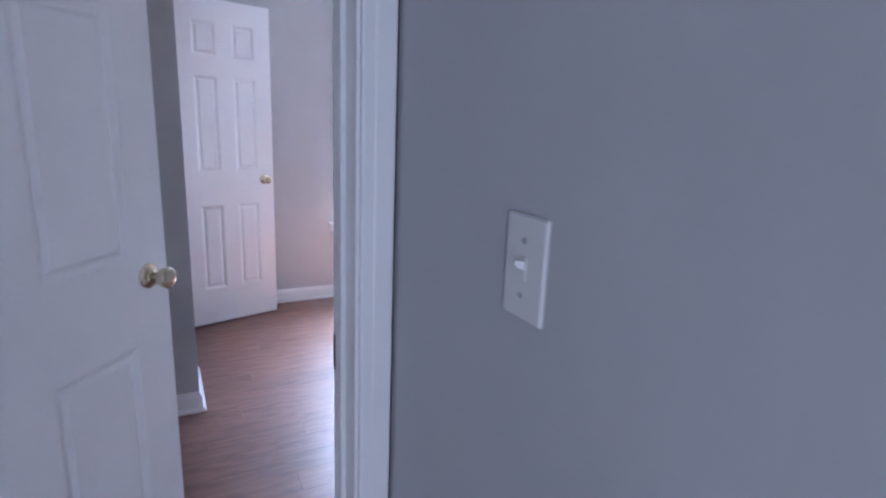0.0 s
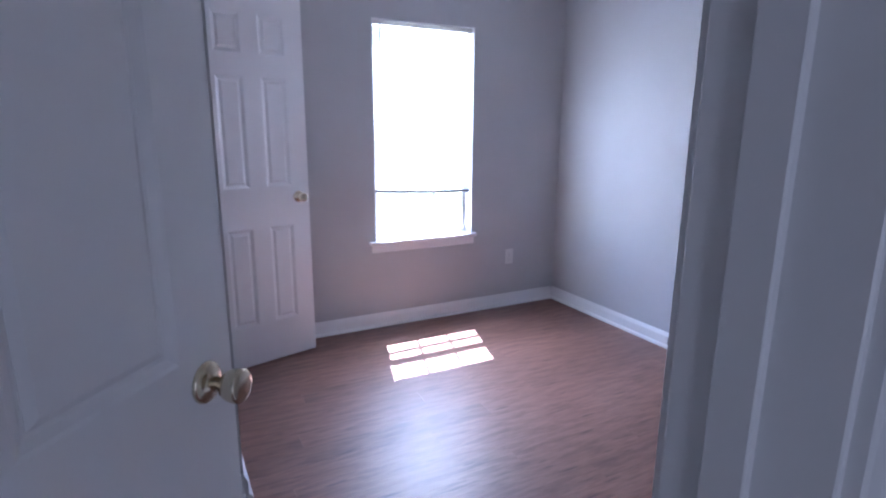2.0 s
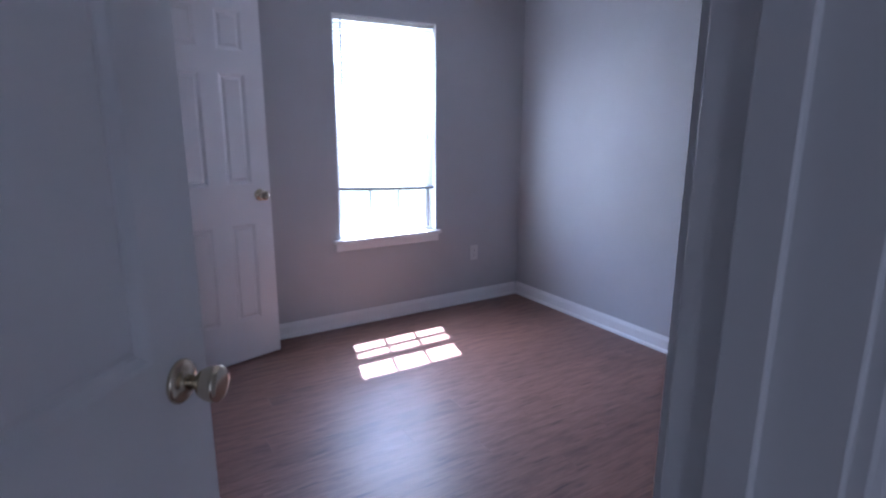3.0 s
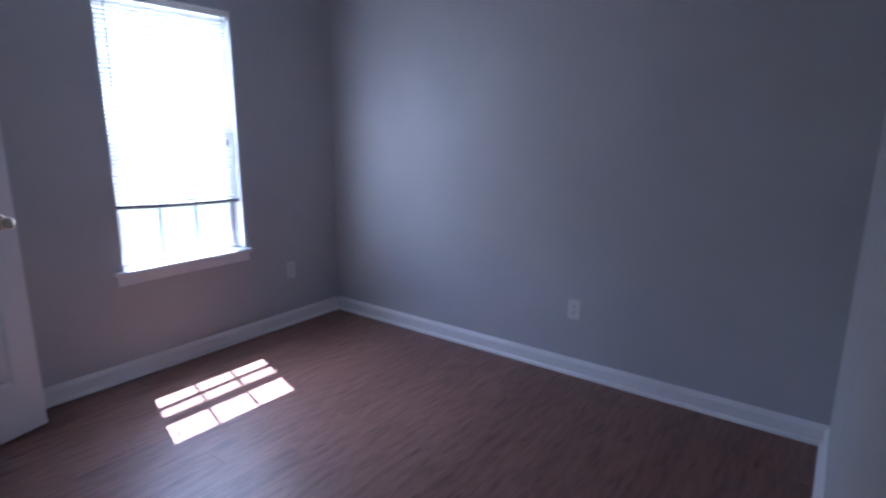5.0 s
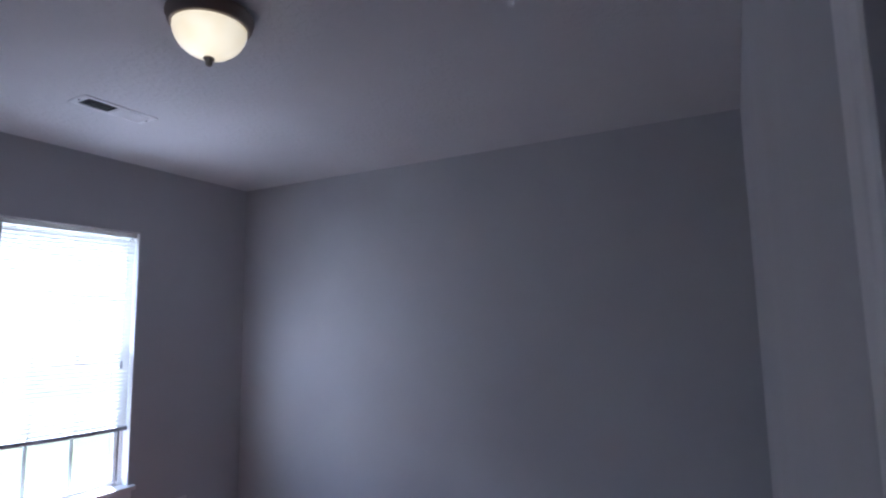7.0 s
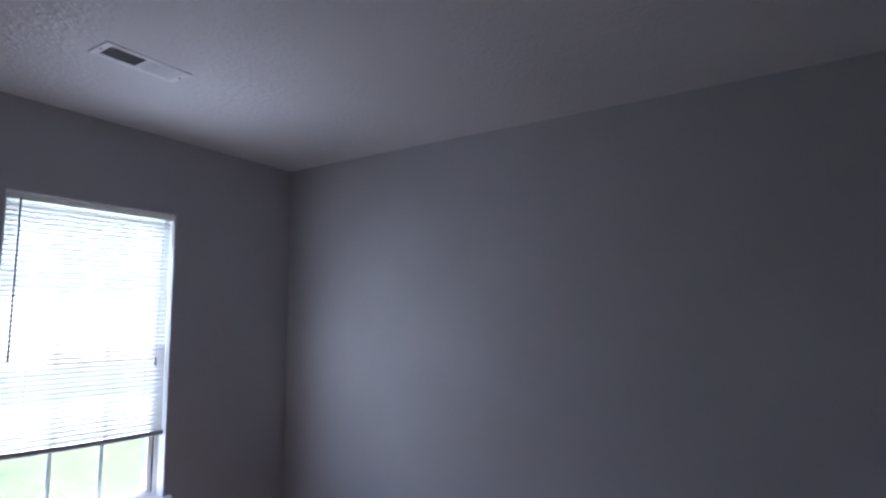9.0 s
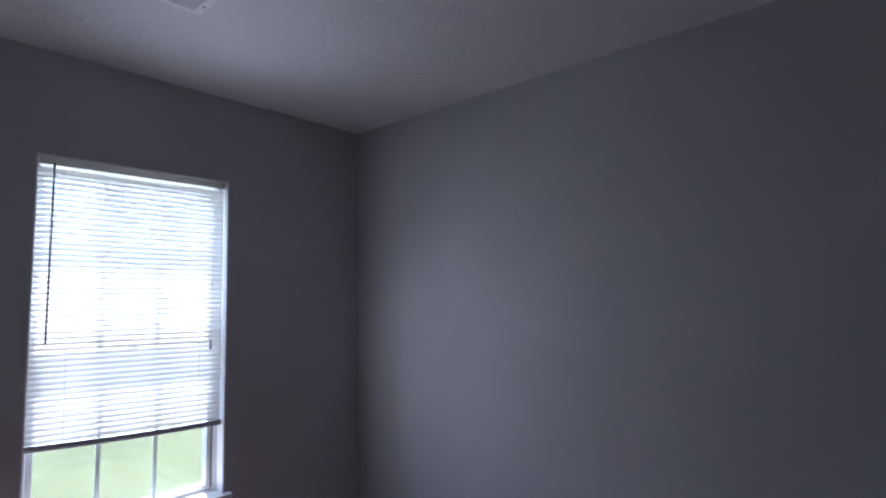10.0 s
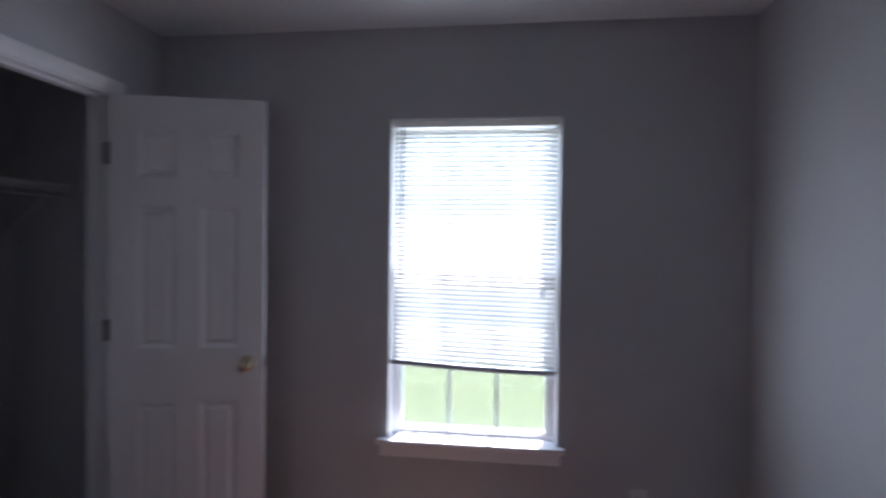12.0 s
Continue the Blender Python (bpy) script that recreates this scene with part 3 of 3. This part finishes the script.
for bank, sign in ((-1, 1), (1, -1)):
    for i in range(13):
        x = bank * 0.067 + (i - 6) * 0.0092
        t = radians(38) * sign
        dx, dz = 0.0050 * math.cos(t), 0.0050 * math.sin(t)
        bm = sweep([[(x - dx, y, -0.0062 - dz), (x + dx, y, -0.0062 + dz), (x + dx, y, -0.0055 + dz), (x - dx, y, -0.0055 - dz)] for y in (-od, od)])
        part("louver", bm, WHITE, vent)
for x in (-vw + 0.012, vw - 0.012):
    part("screw", lathe([(0.0042, -0.005), (0.0042, -0.0064), (0.002, -0.0068)], "Z", 10, (x, 0, 0)), NICKEL, vent)

# ---- closet shelf ----
shelf = tagged(empty("wire_shelf", (0, 0, 0)), "white wire closet shelf on the dark closet wall", "shelf")
for x, z in ((W + 0.004, 1.71), (W + 0.15, 1.706), (W + 0.300, 1.71), (W + 0.304, 1.680), (W + 0.290, 1.655)):
    part("long_wire", rod((x, CLY + 0.112, z), (x, N - 0.002, z), 0.0032, 8), PLASTIC, shelf)
cross = bmesh.new()
y = CLY + 0.125
while y < N - 0.01:
    box(cross, (W + 0.003, y - 0.0014, 1.7128), (W + 0.302, y + 0.0014, 1.7155))
    box(cross, (W + 0.3005, y - 0.0014, 1.680), (W + 0.3035, y + 0.0014, 1.7128))
    y += 0.0254
tagged(part("cross_wires", cross, PLASTIC, shelf), kind="stuff")
for y in (3.02,):
    part("brace", rod((W + 0.002, y, 1.45), (W + 0.29, y, 1.70), 0.005, 8), PLASTIC, shelf)

# ---- outside ----
gb = bmesh.new()
bmesh.ops.create_grid(gb, x_segments=8, y_segments=8, size=1500)
for v in gb.verts:
    v.co.z = -0.35
structure("ground", gb, LAWN, "sunlit green lawn reaching the distance", "lawn")


def tree(at, height, spread, seed):
    rnd = random.Random(seed)
    root = tagged(empty("tree", at), "added leafy green tree beyond the lawn", "tree", "trees beyond the lawn")
    tb = bmesh.new()
    rings = []
    for i in range(7):
        k = i / 6
        r = 0.22 * (1 - 0.75 * k)
        rings.append([tb.verts.new((r * math.cos(a * math.pi / 4) + 0.15 * math.sin(2 * k), r * math.sin(a * math.pi / 4), k * height * 0.7)) for a in range(8)])
    for a, b in zip(rings, rings[1:]):
        for i in range(8):
            tb.faces.new((a[i], a[(i + 1) % 8], b[(i + 1) % 8], b[i]))
    part("trunk", tb, BARK, root)
    verts, faces = [], []
    for c in range(26):
        ang, rad = rnd.uniform(0, 6.28), spread * math.sqrt(rnd.random())
        cz = height * rnd.uniform(0.42, 0.95)
        rad *= 1.15 - abs(cz / height - 0.62)
        base = Vector((rad * math.cos(ang), rad * math.sin(ang), cz))
        size = spread * rnd.uniform(0.22, 0.4)
        for j in range(130):
            d = Vector((rnd.gauss(0, 1), rnd.gauss(0, 1), rnd.gauss(0, 0.7))).normalized() * size * rnd.uniform(0.5, 1)
            p, s = base + d, rnd.uniform(0.07, 0.15)
            u = Vector((rnd.gauss(0, 1), rnd.gauss(0, 1), rnd.gauss(0, 1))).normalized()
            w = u.orthogonal().normalized()
            k = len(verts)
            verts += [p - u * s, p + w * s * 0.5, p + u * s, p - w * s * 0.5]
            faces.append((k, k + 1, k + 2, k + 3))
    me = bpy.data.meshes.new("crown")
    me.from_pydata(verts, [], faces)
    me.materials.append(LEAF)
    crown = new("crown", me)
    crown.parent = root
    for i in range(3):
        ang = rnd.uniform(0, 6.28)
        part("limb", rod((0.1, 0, height * 0.35), (spread * 0.6 * math.cos(ang), spread * 0.6 * math.sin(ang), height * 0.65), 0.06, 6), BARK, root)


# First two stand unseen behind the blind, added to shade the lawn.
for at, hgt, spr, seed in (((8.6, 19.5, -0.35), 6.0, 2.6, 1), ((12.8, 20.5, -0.35), 6.4, 2.8, 2), ((31.0, 50, -0.35), 6.0, 3.2, 3), ((-6.0, 49, -0.35), 6.5, 3.6, 4), ((42.0, 48, -0.35), 6.0, 3.4, 5)):
    tree(at, hgt, spr, seed)

# ---- floor planks ----
floor = structure("floor", boxes(((W - 0.12, SOUTH - 0.12, -0.12), (E + 0.12, N + 0.15, -0.010))), GROOVE, "dark reddish-brown wood plank floor", "floor")
PW, PL = 0.124, 1.22


def plank_mesh(length):
    bm = boxes(((0, 0.00012, -0.0098), (length - 0.0003, PW - 0.00012, 0.0)))
    top = [e for e in bm.edges if all(v.co.z > -0.001 for v in e.verts)]
    bmesh.ops.bevel(bm, geom=top, offset=0.0003, segments=1, affect="EDGES")
    me = bpy.data.meshes.new("plank")
    bm.to_mesh(me)
    bm.free()
    me.materials.append(FLOOR)
    return me


plank_cache = {}
rng = random.Random(11)
y, row = SOUTH, 0
while y < N - 0.02:
    x0, x1 = (W, HALL) if y + PW <= S - 0.125 else (W, E)
    x = x0
    first = PL * (0.25 + 0.75 * ((row * 0.37) % 1.0))
    while x < x1 - 0.01:
        ln = min(first if x == x0 else PL, x1 - x)
        key = round(ln, 2)
        if key not in plank_cache:
            plank_cache[key] = plank_mesh(ln)
        p = new("plank", plank_cache[key])
        p.parent = floor
        p.location = (x, y, rng.uniform(-0.00015, 0.0))
        x += ln
    y += PW
    row += 1
